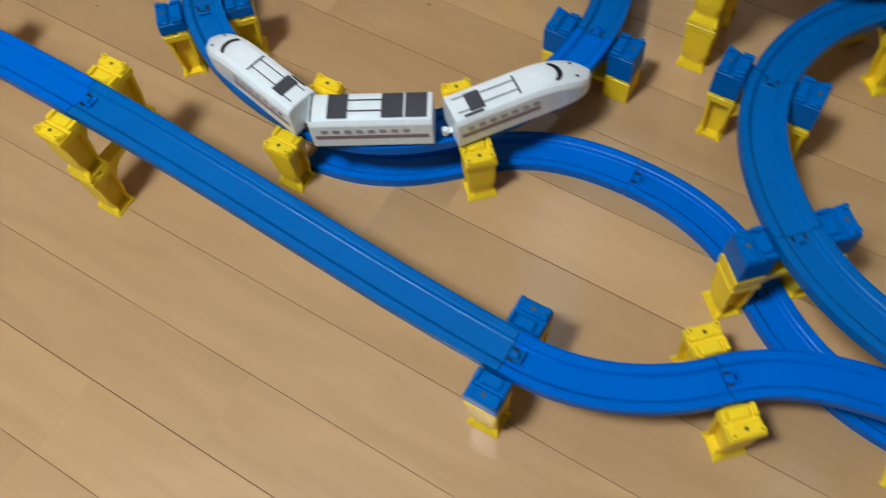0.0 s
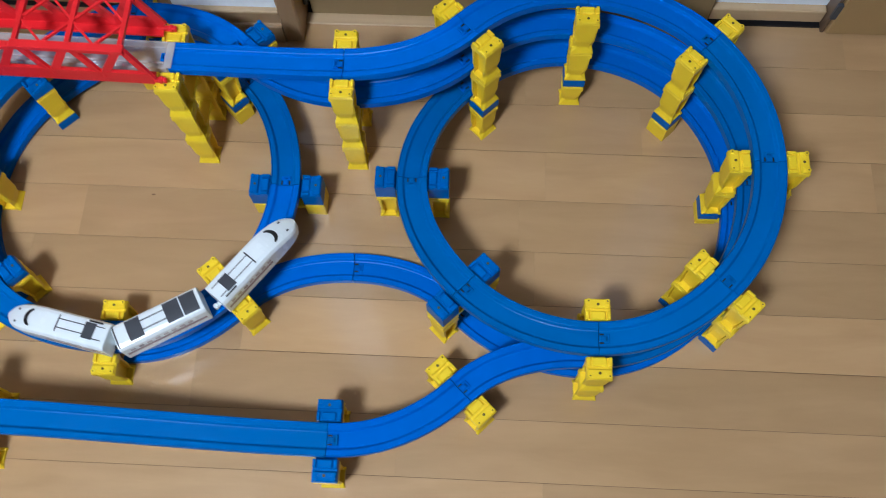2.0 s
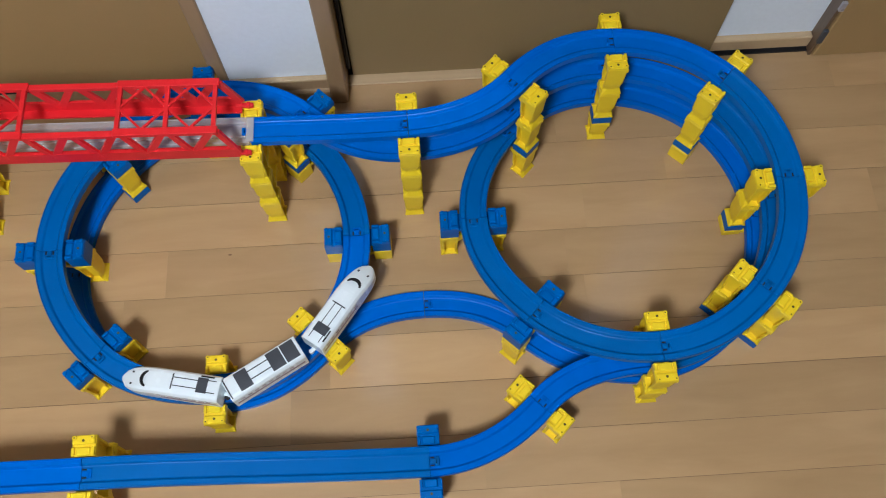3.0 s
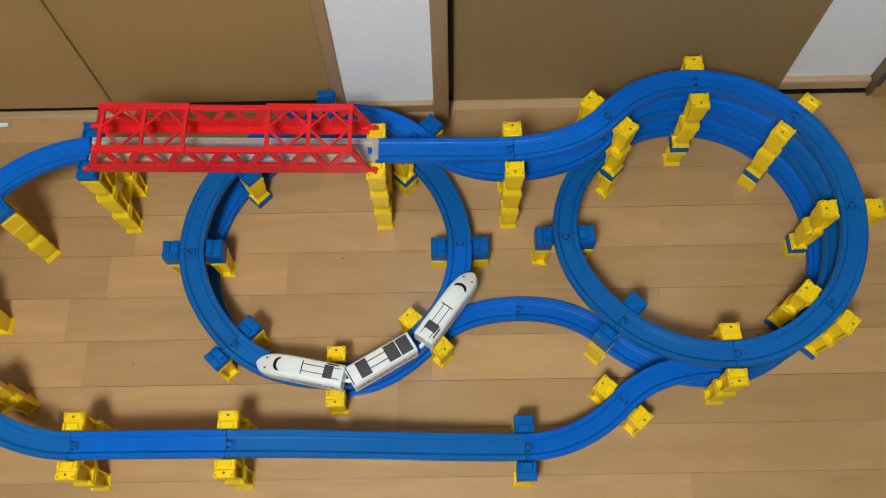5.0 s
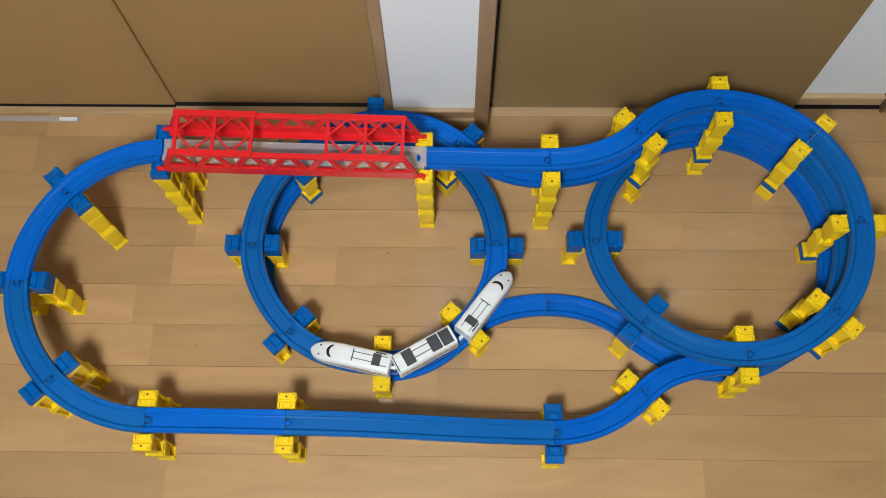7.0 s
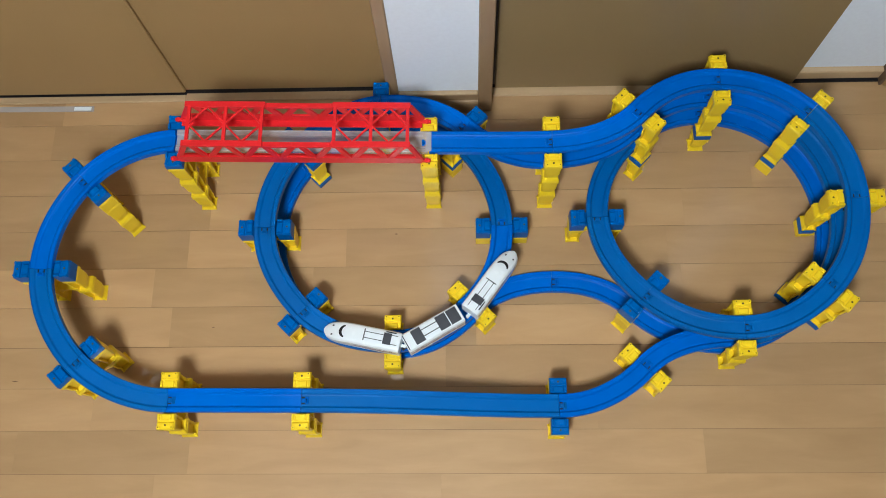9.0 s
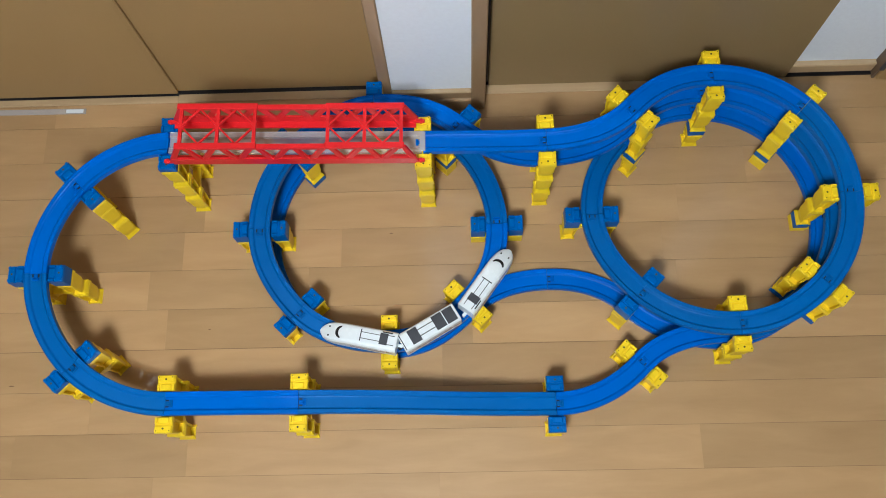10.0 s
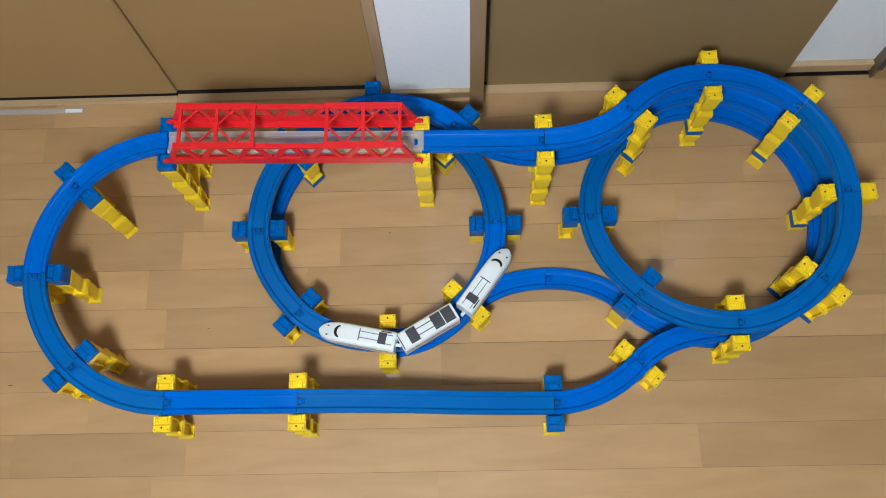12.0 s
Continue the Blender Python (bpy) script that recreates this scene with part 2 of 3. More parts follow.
def run(p, heading, moves, levels, paints, names):
    """A chain of pieces: moves are 'L', 'R' (curves) or metres (straights); levels are those of the joints. Gives the joints and the whole line."""
    joints, line = [(p[0], p[1], heading, levels[0])], []
    zs = [floor_of(v) for v in levels]
    for i, mv in enumerate(moves):
        if mv in ("L", "R"):
            pts = arc(p, heading, 1 if mv == "L" else -1, 12)
            length = R * math.pi / 4
        else:
            n = 8
            pts = [(p[0] + mv * k / n * math.cos(heading), p[1] + mv * k / n * math.sin(heading), heading) for k in range(n + 1)]
            length = mv
        m0 = (zs[i + 1] - zs[i - 1]) / 2 if i > 0 else zs[1] - zs[0]
        m1 = (zs[i + 2] - zs[i]) / 2 if i + 2 < len(zs) else zs[i + 1] - zs[i]
        n = len(pts) - 1
        pts = [(x, y, h, max(0.0, ease(k / n, zs[i], zs[i + 1], m0, m1))) for k, (x, y, h) in enumerate(pts)]
        (ax, ay), (bx, by) = LOOSE[ORDER[i]], LOOSE[ORDER[i + 1]]
        ahead = pts[-1]
        pts = [(x + ease(k / n, ax, bx, 0, 0), y + ease(k / n, ay, by, 0, 0), h, z) for k, (x, y, h, z) in enumerate(pts)]
        mat, label, name = paints[i], names[i], "toy_rail_curve" if mv in ("L", "R") else "toy_rail_straight"
        if mat is not None:
            rail(pts, name, mat, label)
        line += pts[:-1] if i + 1 < len(moves) else pts
        p, heading = ahead[:2], ahead[2]
        joints.append((*pts[-1][:3], levels[i + 1]))
    return joints, line


CURVE = "glossy blue plastic curved toy rail on piers"
CURVE_OLD = "slightly duller blue plastic curved toy rail on piers"
FLAT = "blue plastic curved toy rail lying on the floor"
LONG = "long blue plastic straight toy rail on piers"
SHORT = "bright blue plastic straight toy rail on piers"

# the whole closed line: floor, twice round the one loop, bridge, front straight, once and a half round the other loop
LEVELS = [B * k for k in (0, 0, 0, 0, 0, 1, 2, 3, 4, 5, 6, 7, 8, 9, 10, 11, 12, 13, 12, 12, 13, 11, 10, 9, 8, 8, 5, 4, 4,
                          5, 6, 7, 8, 9, 8, 8, 7, 6, 6, 5, 4, 4, 4, 3, 2, 1, 0, 0, 0)]
MOVES = list("LRRL" + "L" * 13 + "R") + [S, 2 * S] + list("LLLL") + [S, 2 * S] + list("LR" + "LLLLL" + "RR" + "L" * 12)
OLD = {9, 10, 11, 12, 13, 14, 22, 23, 25, 28, 29, 30, 37, 38, 39, 42}
paints = [DULL if i in OLD else BLUE for i in range(len(MOVES))]
paints[19] = None
names = [(FLAT if max(LEVELS[i], LEVELS[i + 1]) == 0 else CURVE_OLD if i in OLD else CURVE) if m in ("L", "R") else (LONG if m > S else SHORT) for i, m in enumerate(MOVES)]
JOINTS, LINE = run(on_loop(LX, 270), 0.0, MOVES, LEVELS, paints, names)


# ---- piers ----
def leg_mesh(h, mat):
    """One leg of a block, on the +y side: an outer and an inner wall with a web between them, a flared foot and a top with two humps."""
    bm = bmesh.new()
    a, b, cy = 0.0147, 0.0130, 0.0346

    def ring(ax, y0, y1, z):
        return [(-ax, y0, z), (ax, y0, z), (ax, y1, z), (-ax, y1, z)]

    if h > 0.04:
        for t, flare in ((1, 0.0034), (-1, 0.0015)):
            # a slab whose outer corners are cut away above the square foot
            rows = []
            for inset, cut, z in ((0.1, 0.05, 0), (0, 0.05, 0.0012), (0.9, 1, 0.0085), (1, 1, 0.0115), (0.5, 0.55, 0.024), (0.35, 0.15, h - 0.011)):
                y, ax = cy + t * (b - inset * flare), a - inset * 0.0026
                cx, cut_y = 0.0052 * cut, t * 0.0026 * cut
                rows.append([(-ax, y - t * 0.0036, z), (ax, y - t * 0.0036, z), (ax, y - cut_y, z), (ax - cx, y, z), (cx - ax, y, z), (-ax, y - cut_y, z)])
            loft(bm, rows)
        box(bm, -0.0055, 0.0055, cy - b + 0.0025, cy + b - 0.0055, 0, h - 0.010)
        box(bm, -a + 0.001, a - 0.001, cy - b + 0.001, cy + b - 0.001, 0, 0.0032)
        low = h - 0.012
    else:
        low = 0.0
    loft(bm, [ring(a - i, cy - b + i, cy + b - i, z) for i, z in ((0.0008, low), (0, low + 0.001), (0, h - 0.0040), (0.0008, h - 0.0034))])
    box(bm, -a + 0.0006, a - 0.0006, cy + 0.0012, cy + b - 0.0004, h - 0.006, h + 0.0002, 0.0013)
    box(bm, -0.0086, 0.0086, cy - b + 0.0004, cy - 0.0022, h - 0.006, h - 0.0002, 0.0013)
    for x0, x1 in ((-a + 0.0003, -0.0106), (0.0106, a - 0.0003)):
        box(bm, x0, x1, cy - b + 0.0004, cy - 0.0022, h - 0.006, h + 0.0002, 0.0006)
    for sx in (-1, 1):
        rod(bm, sx * 0.0110, cy + 0.0094, h - 0.005, h + 0.0018, 0.0029, 8)
        box(bm, sx * 0.0072 - 0.0012, sx * 0.0072 + 0.0012, cy + 0.0036, cy + 0.0066, h - 0.002, h + 0.0010)
    return mesh_of("leg", bm, mat)


def block_mesh(h, mat):
    """The crossbar between a block's legs, on which the rail lies."""
    bm = bmesh.new()
    top = h - SEAT - 0.0004
    if h > 0.04:
        # arched: a thin deck over a web that deepens towards the legs
        deck = [(y, top - 0.006 - 0.018 * (abs(y) / 0.0222) ** 2.2) for y in [-0.0222 + 0.0444 * k / 10 for k in range(11)]]
        loft(bm, [[(x, y, top) for y, z in deck] + [(x, y, z) for y, z in reversed(deck)] for x in (-0.0075, 0.0075)])
    else:
        box(bm, -0.0125, 0.0125, -0.0222, 0.0222, max(0.0002, top - 0.007), top, 0.0006)
    return mesh_of("pier_block", bm, mat)


# a solid dark disc in place of a hollow, its shade in the colour
def hole_mesh():
    bm = bmesh.new()
    rod(bm, 0, 0, -0.0015, 0.0003, 0.0018, 8)
    return mesh_of("peg_hole", bm, PIT)


HOLE = hole_mesh()
BLOCKS = {}


def pier(x, y, heading, stack, label):
    ob = thing("toy_pier", Matrix.Translation((x, y, 0)) @ Matrix.Rotation(heading, 4, "Z"), label, "toy pier", "yellow and blue toy piers")
    z = 0.0
    for k, (kind, h) in enumerate(stack):
        key = (kind, round(h, 4))
        if key not in BLOCKS:
            mat = YELLOW if kind == "y" else BLOCK
            BLOCKS[key] = block_mesh(h, mat), leg_mesh(h, mat)
        bar, leg = BLOCKS[key]
        o = part("pier_block", bar, None, ob, "yellow plastic block" if kind == "y" else "blue plastic block")
        o.location.z = z
        part("leg", leg, None, o)
        part("leg", leg, None, o).rotation_euler.z = math.pi
        if k == len(stack) - 1:
            for side in (-1, 1):
                for sx in (-1, 1) if kind == "y" else ():
                    dot = part("peg_hole", HOLE, None, o, "dark disc for the shade in a peg hole")
                    dot.location, dot.scale = (sx * 0.0110, side * 0.0440, h + 0.0018), (0.55, 0.55, 0.55)
                part("peg_hole", HOLE, None, o, "dark disc for the shade in a peg hole").location = (0, side * 0.0405, h + 0.0002)
        z += h
    return ob


Y1, Y34, Y12, Y14, B1, B2 = ("y", H), ("y", 3 * B), ("y", 2 * B), ("y", B), ("b", B), ("b", 2 * B)
ONE = "single yellow plastic toy pier block on the floor"
TWO = "stack of two yellow plastic toy pier blocks"
THREE = "tall stack of three yellow plastic toy pier blocks"
CAP = "yellow plastic toy pier with a blue block on top"
BAND = "tall yellow plastic toy pier with a blue spacer near its foot"
for angle, stack, label in ((270, (Y1, Y1), TWO), (315, (B1, Y1, Y1), "two yellow pier blocks standing on a blue spacer"), (0, (Y14, B1, Y1, Y1), BAND),
                            (45, (Y12, B1, Y1, Y1), BAND), (90, (Y34, B1, Y1, Y1), BAND), (135, (Y1, B1, Y1, Y1), BAND),
                            (180, (Y1, B2), CAP), (225, (Y1, Y14, B2), CAP)):
    pier(*joint("R%d" % angle, *on_loop(RX, angle)), radians(angle + 90), stack, label)
for angle, stack, label in ((270, (Y1,), ONE), (315, (Y1,), ONE), (0, (Y12, B2), CAP), (45, (Y12, B1, Y1, B1), "yellow toy pier with blue spacer and blue top block"), (90, (Y12, Y1, B1), CAP),
                            (135, (B1, Y1, B1), CAP), (180, (Y1, B2), CAP), (225, (Y1, B1), CAP)):
    pier(*joint("L%d" % angle, *on_loop(LX, angle)), radians(angle + 90), stack, label)
TALLCAP = "tall yellow plastic toy pier with a blue block on top"
for key, x, y, heading, stack, label in (
        ("top", X0, Y0, 180, (Y1, Y1, Y1), THREE), ("bridge_e", 2 * S, Y0, 180, (Y1, Y1, Y1), THREE), ("bridge_w", 0, Y0, 180, (Y1, Y1, Y1, B1), TALLCAP),
        ("H135", -C, R + C, 225, (Y1, Y1, Y12, B1), TALLCAP), ("H180", -R, R, 270, (Y1, Y1, B2), CAP), ("H225", -C, R - C, 315, (Y1, Y1, B1), CAP),
        ("front_w", 0, 0, 0, (Y1, Y1), TWO), ("front_m", S, 0, 0, (Y1, Y1), TWO), ("front_e", X0, 0, 0, (Y1, B1), CAP), ("bend", X0 + C, D, 45, (Y1,), ONE)):
    pier(*joint(key, x, y), radians(heading), stack, label)


# ---- truss bridge ----
def truss_bridge():
    z0, z1 = floor_of(12 * B), floor_of(13 * B)
    (xa, ya), (xb, yb) = joint("bridge_e", 2 * S, Y0), joint("bridge_w", 0, Y0)
    L = math.hypot(xb - xa, yb - ya)
    tilt = math.atan2(z1 - z0, L)
    ob = thing("toy_truss_bridge", Matrix.Translation((xa, ya, z0)) @ Matrix.Rotation(math.atan2(yb - ya, xb - xa), 4, "Z") @ Matrix.Rotation(-tilt, 4, "Y"),
               "red plastic truss bridge with a clear plastic rail bed", "toy bridge")
    bm = bmesh.new()
    loft(bm, [[(x, u, w) for u, w in RAIL_PROFILE] for x in (0.002, L - 0.002)])
    bed = part("rail_bed", bm, CLEAR, ob, "clear frosted plastic rail bed")
    for y, w in ((-0.0187, 0.0012), (-0.0105, 0.0022), (0.0105, 0.0022), (0.0187, 0.0012)):
        bm = bmesh.new()
        box(bm, 0.002, L - 0.002, y - w / 2, y + w / 2, 0.0096, 0.0112, 0.0004)
        part("bed_rib", bm, CLEAR, bed)
    bm = bmesh.new()
    box(bm, -0.004, 0.006, -0.0185, 0.0185, 0.0107, 0.0125, 0.0006)
    part("end_plate", bm, CLEAR, ob, "milky plastic end plate")
    TOP, HW, TW = 0.073, 0.0385, 0.0355
    tops = [0.035 + 0.0603 * k for k in range(7)]
    for s in (-1, 1):
        bm = bmesh.new()
        beam(bm, (0.012, s * HW, 0.0205), (L - 0.014, s * HW, 0.0205), 0.004, 0.021)
        side = part("side_truss", bm, RED, ob)
        bm = bmesh.new()
        beam(bm, (0.012, s * (HW - 0.007), 0.0125), (L - 0.010, s * (HW - 0.007), 0.0125), 0.012, 0.003)
        part("lower_flange", bm, RED, side)
        for x0, x1, drop, w in ((0.030, 0.160, 0, 0.0105), (0.160, 0.272, 0.003, 0.0085), (0.272, 0.405, 0, 0.0105)):
            bm = bmesh.new()
            box(bm, x0, x1, s * TW - w / 2, s * TW + w / 2, TOP - 0.004 - drop, TOP + 0.003 - drop, 0.0008)
            part("upper_chord", bm, RED, side)
        feet = [0.012] + [0.070 + 0.0600 * k for k in range(6)] + [L - 0.014]
        for k, x in enumerate(tops):
            for f in (feet[k], feet[k + 1]):
                bm = bmesh.new()
                beam(bm, (f, s * HW, 0.020), (x + (f - x) * 0.12, s * TW, TOP - 0.002), 0.004, 0.0095)
                part("diagonal", bm, RED, side)
        for x in (-0.003, L - 0.022):
            bm = bmesh.new()
            box(bm, x, x + 0.024, s * 0.0365 - 0.003, s * 0.0365 + 0.003, 0.0105, 0.0165, 0.001)
            box(bm, x + (0.004 if x < 0 else 0.016), x + (0.009 if x < 0 else 0.021), s * 0.0365 - 0.0040, s * 0.0365 + 0.0040, 0.0105, 0.0172, 0.001)
            part("end_clip", bm, RED, side)
    for group in (tops[:3], tops[4:]):
        for x in group:
            bm = bmesh.new()
            beam(bm, (x, -TW, TOP), (x, TW, TOP), 0.0055, 0.005)
            part("cross_bar", bm, RED, ob)
        for a, b in zip(group, group[1:]):
            mid = (a + b) / 2
            for x in (a, b):
                for s in (-1, 1):
                    bm = bmesh.new()
                    beam(bm, (x, 0, TOP - 0.0005), (mid, s * (TW - 0.004), TOP - 0.0005), 0.0028, 0.003)
                    part("brace", bm, RED, ob)


truss_bridge()


# ---- train ----
CAR, MID, WIDE, TALL = 0.138, 0.110, 0.0174, 0.043


def nose(x):
    """How much of width and height is left at x along a driving car, whose nose is at +CAR / 2."""
    t = (x - (CAR / 2 - 0.060)) / 0.060
    if t <= 0:
        return 1.0, 1.0
    t = min(t, 1.0)
    return math.sqrt(max(0.0, 1 - t ** 4.6)) * 0.97 + 0.03, 1 - 0.60 * t ** 1.8


def roof_z(x, y, driving):
    w, h = nose(x) if driving else (1, 1)
    top = 0.008 + (TALL - 0.008) * h
    u = min(1.0, abs(y) / (WIDE * w))
    return top - 0.0014 * u * u - max(0.0, u - 0.72) ** 2 * 0.07


def decal(bm, pts, driving, lift=0.0007):
    """A thin patch of paint that follows the roof: a row of pairs of points."""
    for (a, b), (c, d) in zip(pts, pts[1:]):
        q = [bm.verts.new((x, y, roof_z(x, y, driving) + lift)) for x, y in (a, b, d, c)]
        bm.faces.new(q)


def patch(bm, x0, x1, y0, y1, driving):
    n = 6
    decal(bm, [((x0, y0 + (y1 - y0) * i / n), (x1, y0 + (y1 - y0) * i / n)) for i in range(n + 1)], driving)


def car(m, driving, label):
    ob = thing("toy_train_car", m, label, "toy train", "cars of the white toy train")
    L = CAR if driving else MID
    xs = [-L / 2, -L / 2 + 0.001] + [-L / 2 + 0.001 + (L - 0.002) * k / 26 for k in range(1, 27)] + [L / 2]
    bm = bmesh.new()
    rings = []
    for i, x in enumerate(xs):
        w = WIDE * (nose(x)[0] if driving else 1)
        trim = 0.001 if i == 0 or (i == len(xs) - 1 and not driving) else 0
        w -= trim
        ring = [(x, -w, 0.007), (x, -w, 0.014)]
        for u in (-1, -0.94, -0.84, -0.6, -0.3, 0, 0.3, 0.6, 0.84, 0.94, 1):
            ring.append((x, u * w, max(0.015, roof_z(x, u * w, driving) - trim)))
        ring += [(x, w, 0.014), (x, w, 0.007)]
        rings.append(ring)
    loft(bm, rings)
    part("body", bm, WHITE, ob, "white painted plastic shell")
    # blue skirt under the shell and black wheels
    bm = bmesh.new()
    end = L / 2 - (0.026 if driving else 0.004)
    box(bm, -L / 2 + 0.004, end, -WIDE * 0.9, WIDE * 0.9, 0.0025, 0.0072, 0.001)
    part("underframe", bm, BLOCK, ob, "blue plastic underframe")
    for x in (-0.36 * L, 0.2 * L):
        for s in (-1, 1):
            bm = bmesh.new()
            n = 14
            loft(bm, [[(x + 0.0065 * math.cos(2 * math.pi * k / n), y, 0.0066 + 0.0065 * math.sin(2 * math.pi * k / n)) for k in range(n)] for y in (s * 0.0115, s * 0.0150)])
            part("wheel", bm, BLACK, ob)
    bm = bmesh.new()
    box(bm, -L / 2 - 0.006, -L / 2 + 0.004, -0.003, 0.003, 0.010, 0.013, 0.0008)
    rod(bm, -L / 2 - 0.006, 0, 0.009, 0.016, 0.003)
    part("coupling", bm, WHITE if driving else BLACK, ob)
    # printed band on both sides, and windows whose reflections are painted pale
    for s in (-1, 1):
        bm = bmesh.new()
        box(bm, -L / 2 + 0.004, L / 2 - (0.058 if driving else 0.004), s * WIDE - 0.0003, s * WIDE + 0.0004, 0.018, 0.023)
        part("side_band", bm, SIDE, ob, "purplish grey printed band")
        for k in range(7 if driving else 8):
            x = -L / 2 + 0.010 + k * 0.0105
            bm = bmesh.new()
            box(bm, x, x + 0.006, s * WIDE - 0.0004, s * WIDE + 0.0006, 0.026, 0.031)
            part("side_window", bm, SILVER_GLINT, ob, "side window with its reflection painted pale")
    # roof: dark gear panels and lines
    if driving:
        patches = ((-0.053, -0.039, -0.0112, 0.0088),)
        lines = ((-0.039, -0.006, -0.0072, -0.0060), (-0.039, -0.006, 0.0036, 0.0048), (-0.0066, -0.0048, -0.0115, 0.0095), (-0.064, -0.053, 0.0066, 0.0078),
                 (-0.064, -0.053, -0.0092, -0.0080))
    else:
        patches = ((-0.038, -0.020, -0.0132, 0.0132), (0.010, 0.0295, -0.0132, 0.0132), (0.0312, 0.0505, -0.0132, 0.0132))
        lines = ((-0.020, 0.010, -0.0066, -0.0050), (-0.020, 0.010, 0.0050, 0.0066), (-0.0535, -0.0518, -0.0150, 0.0150))
    for p in patches:
        bm = bmesh.new()
        patch(bm, *p, driving)
        part("roof_panel", bm, GREY, ob, "dark grey roof gear")
    for p in lines:
        bm = bmesh.new()
        patch(bm, *p, driving)
        part("roof_line", bm, GREY, ob)
    if driving:
        bm = bmesh.new()
        pts = []
        for k in range(15):
            a = radians(-78 + 156 * k / 14)
            r0, r1 = 0.0096 - 0.0026 * math.cos(a), 0.0110 + 0.0014 * math.cos(a)
            pts.append(((0.027 + r0 * math.cos(a), r0 * math.sin(a)), (0.027 + r1 * math.cos(a), r1 * math.sin(a))))
        decal(bm, pts, True)
        part("windscreen", bm, BLACK, ob, "curved black windscreen")
        for s in (-1, 1):
            bm = bmesh.new()
            patch(bm, 0.050, 0.0535, s * 0.0078 - 0.0013, s * 0.0078 + 0.0013, True)
            part("headlight", bm, GREY, ob)
        bm = bmesh.new()
        patch(bm, -0.060, -0.042, -0.0142, -0.0122, True)
        part("roof_slot", bm, BLACK, ob, "black switch slot")
    return ob


def standing(x, y, level, turn):
    """The pose of a car whose wheels stand in the channel of a rail of that level."""
    return Matrix.Translation((x, y, floor_of(level) + 0.0072)) @ Matrix.Rotation(radians(turn), 4, "Z")


car(standing(0.537, 0.224, 4 * B, 53.1), True, "white toy bullet train end car with a long nose")
car(standing(0.432, 0.139, 4 * B, 29.6), False, "white toy bullet train middle car with dark roof panels")
car(standing(0.309, 0.1285, 4.2 * B, 167.4), True, "white toy bullet train end car with a long nose")


# ---- room ----
ROOM = Matrix.Translation((0.4, 0.655, 0)) @ Matrix.Rotation(-0.010, 4, "Z")


def room_part(name, bm, mat, label, kind="structure", category=""):
    ob = part(name, bm, mat)
    ob.matrix_world = ROOM
    return tagged(ob, label, category or name.replace("_", " "), "", kind)


def room_box(name, mat, label, x0, x1, y0, y1, z0, z1, bevel=0.0, category=""):
    bm = bmesh.new()
    box(bm, x0 - 0.4, x1 - 0.4, y0, y1, z0, z1, bevel)
    return room_part(name, bm, mat, label, "structure", category)


XW0, XW1, YW0 = -1.9, 2.4, -2.6
# wall pieces along the back, from one side to the other
room_box("wall_north", PAPER, "white textured wallpaper wall between door frames", 0.368, 0.521, -0.042, 0.1, 0.066, 2.4)
bm = bmesh.new()
step = [(-0.053, 0.0), (-0.053, 0.036), (-0.051, 0.039), (-0.0475, 0.040), (-0.0475, 0.0655), (0.1, 0.0655), (0.1, 0.0)]
loft(bm, [[(x, y, z) for y, z in step] for x in (0.368 - 0.4, 0.521 - 0.4)])
room_part("baseboard", bm, TRIM, "brown stepped wooden baseboard under the white wall", category="baseboard")
room_box("baseboard_cap", SILL, "pale wooden cap strip along the baseboard", 0.368, 0.521, -0.052, -0.0425, 0.0657, 0.072, 0.0015, "baseboard")
room_box("wall_north_2", PAPER, "white textured wallpaper wall beside the olive door", 1.10, 1.316, 0.016, 0.2, 0.034, 2.4)
room_box("baseboard_2", SILL, "pale wooden board with a dark gap under it", 1.10, 1.316, 0.004, 0.2, 0.0075, 0.034, 0.002, "baseboard")
room_box("trim_1", TRIM, "tan wooden upright of the sliding door frame", 0.346, 0.368, -0.047, 0.1, 0.0, 2.4, 0.002)
room_box("trim_2", TRIM, "tan wooden upright of the door frame", 0.521, 0.548, -0.052, 0.1, 0.0, 2.4, 0.002)
room_box("trim_3", EDGE, "dark brown wooden edge of the far door", 1.316, 1.3215, -0.008, 0.1, 0.0, 2.4, 0.001)
room_box("trim_4", BLACK, "dark rubber seal between door and frame", 0.5485, 0.5545, -0.012, 0.02, 0.036, 2.4, 0.001, "door seal")
room_box("door_4", DOOR2, "tan brown laminate door leaf at the far side", 1.322, XW1, -0.013, 0.04, 0.004, 2.4, 0.002, "door")
room_box("wall_north_3", LOW_BOUNCE, "unseen wall behind the doors, dark against bounced light", XW0, XW1, 0.22, 0.3, 0.0, 2.4)
room_box("door_1", DOOR2, "tan brown laminate sliding door panel", XW0, -0.070, -0.004, 0.004, 0.007, 2.4, 0.002, "door")
room_box("door_2", DOOR2, "tan brown laminate sliding door panel", -0.14, 0.346, 0.0045, 0.04, 0.0038, 2.4, 0.001, "door")
room_box("door_3", DOOR, "olive brown laminate door leaf", 0.556, 1.147, -0.003, 0.032, 0.004, 2.4, 0.0015, "door")
room_box("sill_1", SILL, "pale wooden sliding door sill", XW0, -0.070, -0.021, -0.006, 0.0, 0.004, 0.0012, "sill")
room_box("sill_3", SILL, "pale wooden sliding door sill", -0.070, 0.346, -0.021, -0.003, 0.0, 0.004, 0.0012, "sill")
# solid black strips stand for the shade in the groove below the doors
room_box("track_1", BLACK, "black strip for the shaded groove of the sliding doors", XW0, -0.070, -0.006, 0.2, 0.0, 0.003, 0, "door track")
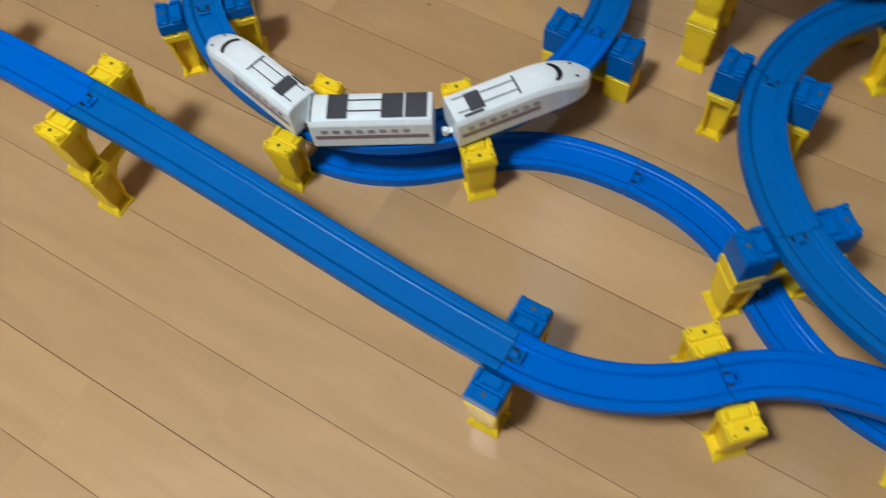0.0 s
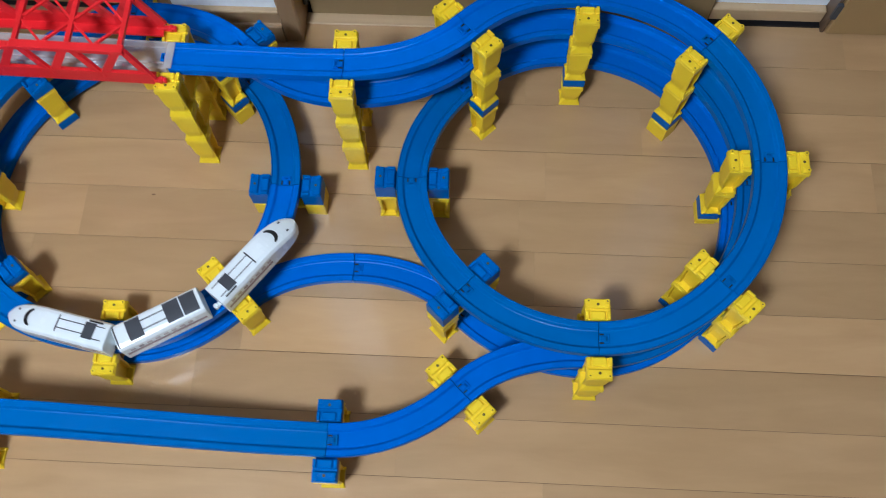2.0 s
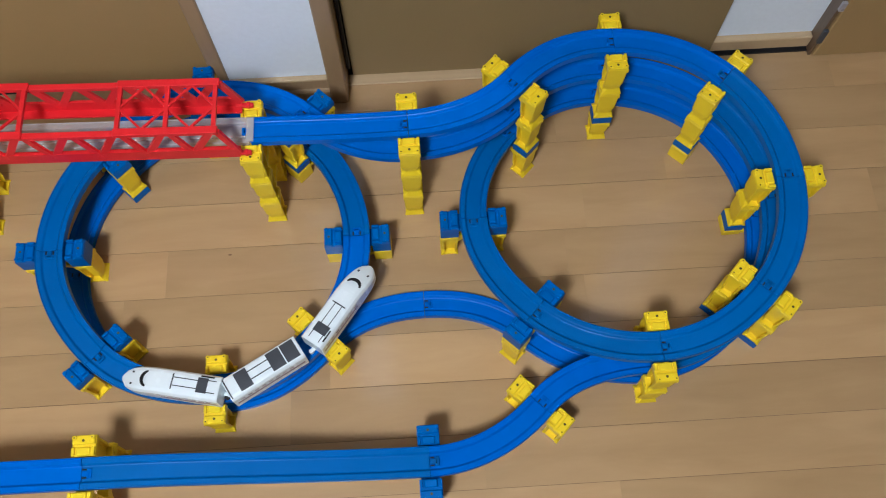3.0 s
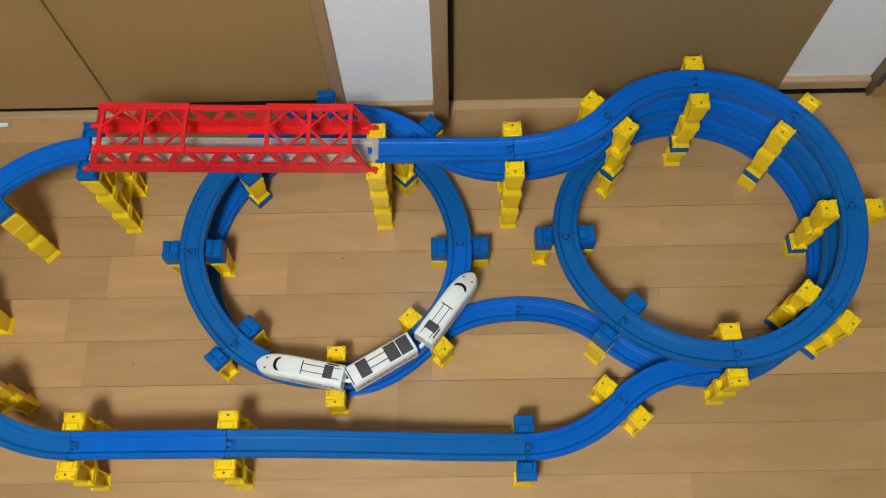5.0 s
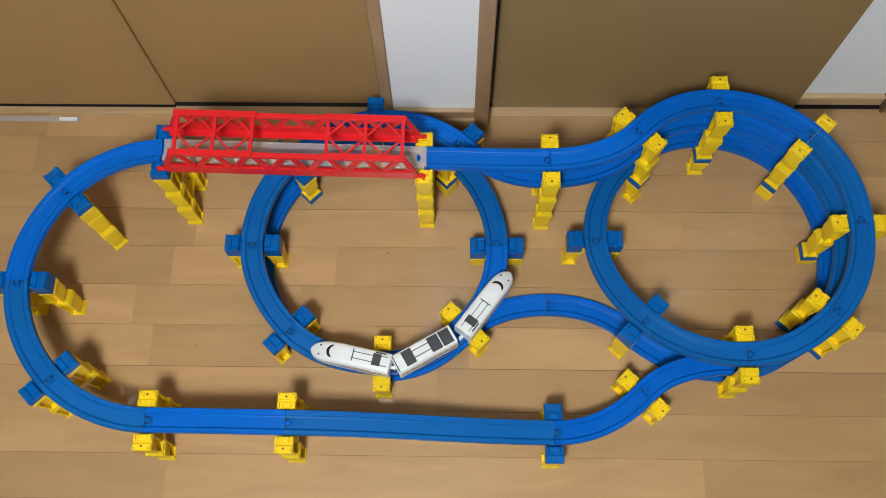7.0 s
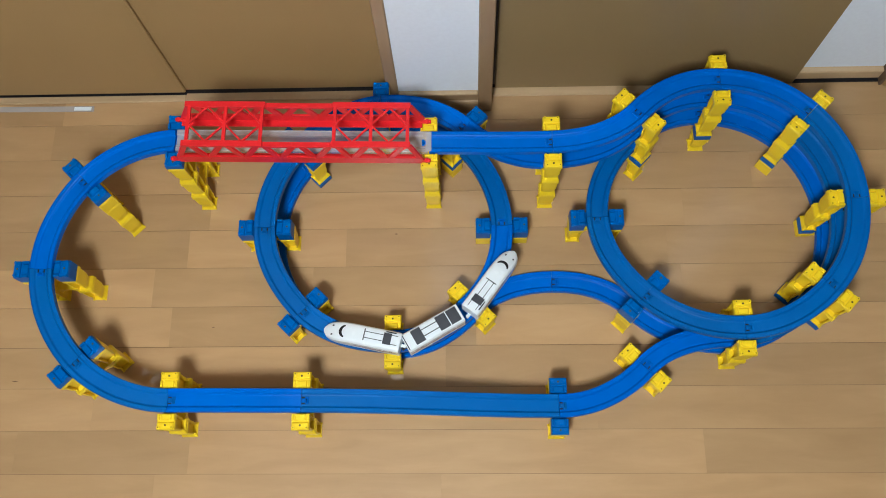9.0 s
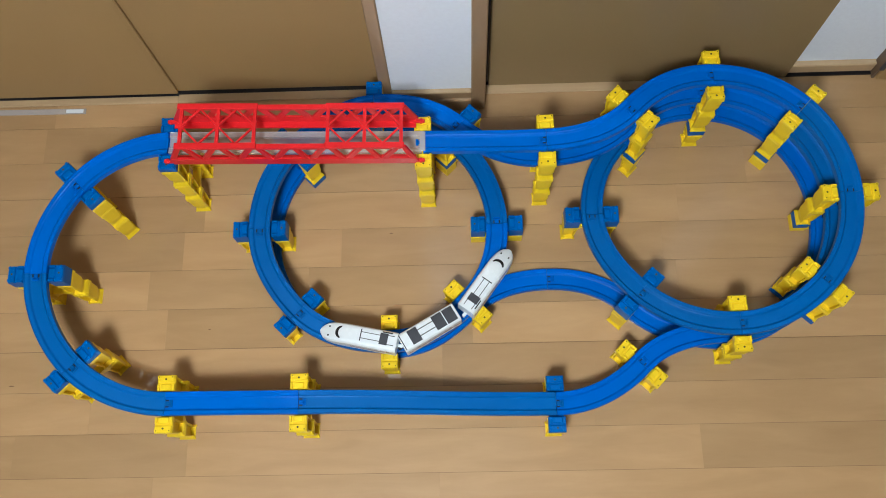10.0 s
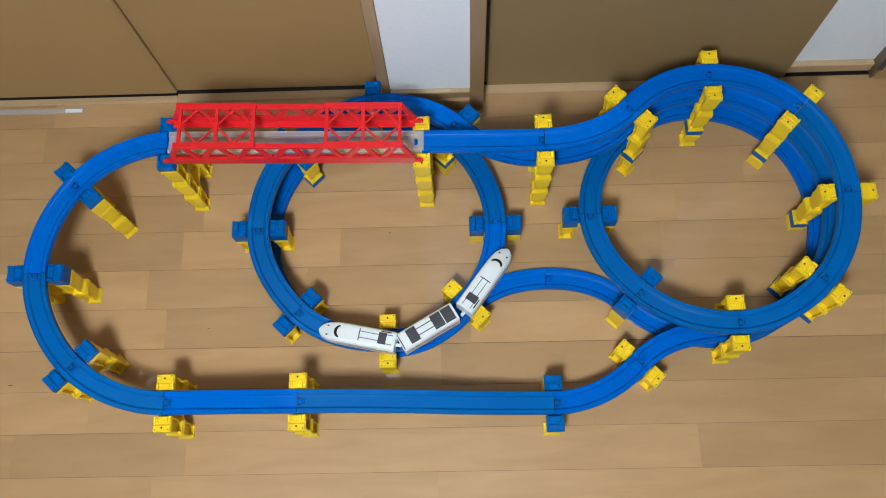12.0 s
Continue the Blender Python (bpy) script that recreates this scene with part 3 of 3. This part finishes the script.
room_box("track_3", BLACK, "black strip for the shaded groove of the sliding doors", -0.070, 0.346, -0.003, 0.2, 0.0, 0.003, 0, "door track")
room_box("sill_2", SILL, "pale wooden door sill", 0.548, 1.147, -0.020, 0.0, 0.0, 0.0035, 0.0012, "sill")
# the same below door leaf and board: the gap's shade as a black strip
room_box("track_2", BLACK, "black strip for the shade under the door and board", 0.548, 1.316, 0.0, 0.2, 0.0, 0.0032, 0, "door track")
for z0, z1 in ((0.040, 0.072), (0.122, 0.142)):
    room_box("door_hinge", GREY if z0 < 0.1 else SILVER_GLINT, "small metal hinge on the far door's edge", 1.3140, 1.3225, -0.0142, -0.008, z0, z1, 0.001, "hinge")
# unseen walls and ceiling, added to close the room and hold down bounced light
room_box("wall_west", LOW_BOUNCE, "unseen wall, darkened to cut bounced light", XW0 - 0.1, XW0, YW0, 0.3, 0, 2.4)
room_box("wall_east", LOW_BOUNCE, "unseen wall, darkened to cut bounced light", XW1, XW1 + 0.1, YW0, 0.3, 0, 2.4)
room_box("wall_south", LOW_BOUNCE, "unseen wall, darkened to cut bounced light", XW0, XW1, YW0 - 0.1, YW0, 0, 2.4)
room_box("ceiling", LOW_BOUNCE, "unseen ceiling, darkened to cut bounced light", XW0, XW1, YW0, 0.3, 2.4, 2.5)

# lamp on the ceiling
lamp = thing("ceiling_lamp", Matrix.Translation((LAMP[0], LAMP[1], 2.4)), "round white pendant lamp under the ceiling", "lamp")
bm = bmesh.new()
rod(bm, 0, 0, LAMP[2] - 2.4, LAMP[2] - 2.37, 0.22, 40)
part("shade", bm, WHITE, lamp)
bm = bmesh.new()
rod(bm, 0, 0, LAMP[2] - 2.37, -0.02, 0.004)
rod(bm, 0, 0, -0.02, 0, 0.05, 20)
part("cord", bm, WHITE, lamp)

# clear ruler on the floor by the sill
bm = bmesh.new()
box(bm, -0.17, 0.17, -0.006, 0.006, 0, 0.002, 0.0004)
ruler = part("plastic_strip", bm, CLEAR)
ruler.matrix_world = Matrix.Translation((-0.428, 0.6305, 0.0005)) @ Matrix.Rotation(-0.018, 4, "Z")
tagged(ruler, "thin clear plastic strip with a white end on the floor", "plastic strip")
bm = bmesh.new()
box(bm, 0.13, 0.165, -0.004, 0.004, 0.0021, 0.0026)
part("end_label", bm, WHITE, ruler, "white printed end")

# ---- floor: an underlay and single strips ----
GRAIN = Matrix.Translation((0.26, 0.434, 0)) @ Matrix.Rotation(-0.010, 4, "Z")
bm = bmesh.new()
box(bm, -2.23, 2.21, -2.46, 0.5, -0.03, -0.0012)
floor = part("floor", bm, UNDER)
floor.matrix_world = GRAIN
tagged(floor, "light oak strip flooring with thin dark joints", "floor", "", "structure")
PITCH = 0.07575
# where one end joint of a row lies, along the row
ENDS = {-2: -0.298, -3: 0.633, -4: 0.25, -7: -0.263, -8: 0.186}
rng = random.Random(5)
STRIPS = {}
for row in range(-32, 4):
    x = -2.23
    first = 0.9 - rng.uniform(0, 0.6)
    due = ENDS.get(row)
    near = row > -16
    gap = 0.0007 if row % 4 == 3 else 0.00035
    while x < 2.15:
        length = (0.909, 0.606, 0.4545, 0.303)[rng.randrange(4)] if near else 0.909
        if x == -2.23:
            length = round(first, 4)
        length = min(length, round(2.21 - x, 4))
        if due is not None and x < due - 0.05 and x + length > due - 0.30:
            length = round(due - x, 4)
        key = (length, gap)
        if key not in STRIPS:
            bm = bmesh.new()
            box(bm, 0.00002, length - 0.00002, 0.0002, PITCH - gap, -0.006, 0, 0.0001)
            STRIPS[key] = mesh_of("floor_strip", bm, PLANK)
        ob = part("floor_strip", STRIPS[key], None, floor)
        ob.location = (x, row * PITCH, 0)
        x += length

# small knots and scuffs in the wood
for x, y, w, d, turn in ((0.359, 0.346, 0.0035, 0.0012, 0.1), (-0.34, 0.075, 0.006, 0.0010, 0.0), (0.02, 0.17, 0.003, 0.0009, 0.3), (0.17, -0.20, 0.002, 0.0010, 0)):
    bm = bmesh.new()
    loft(bm, [[(w * math.cos(2 * math.pi * k / 9) * (0.8 + 0.3 * math.sin(5 * k)), d * math.sin(2 * math.pi * k / 9), z) for k in range(9)] for z in (-0.0002, 0.00012)])
    ob = part("knot", bm, UNDER, floor, "small dark knot")
    ob.matrix_local = GRAIN.inverted() @ Matrix.Translation((x, y, 0)) @ Matrix.Rotation(turn, 4, "Z")
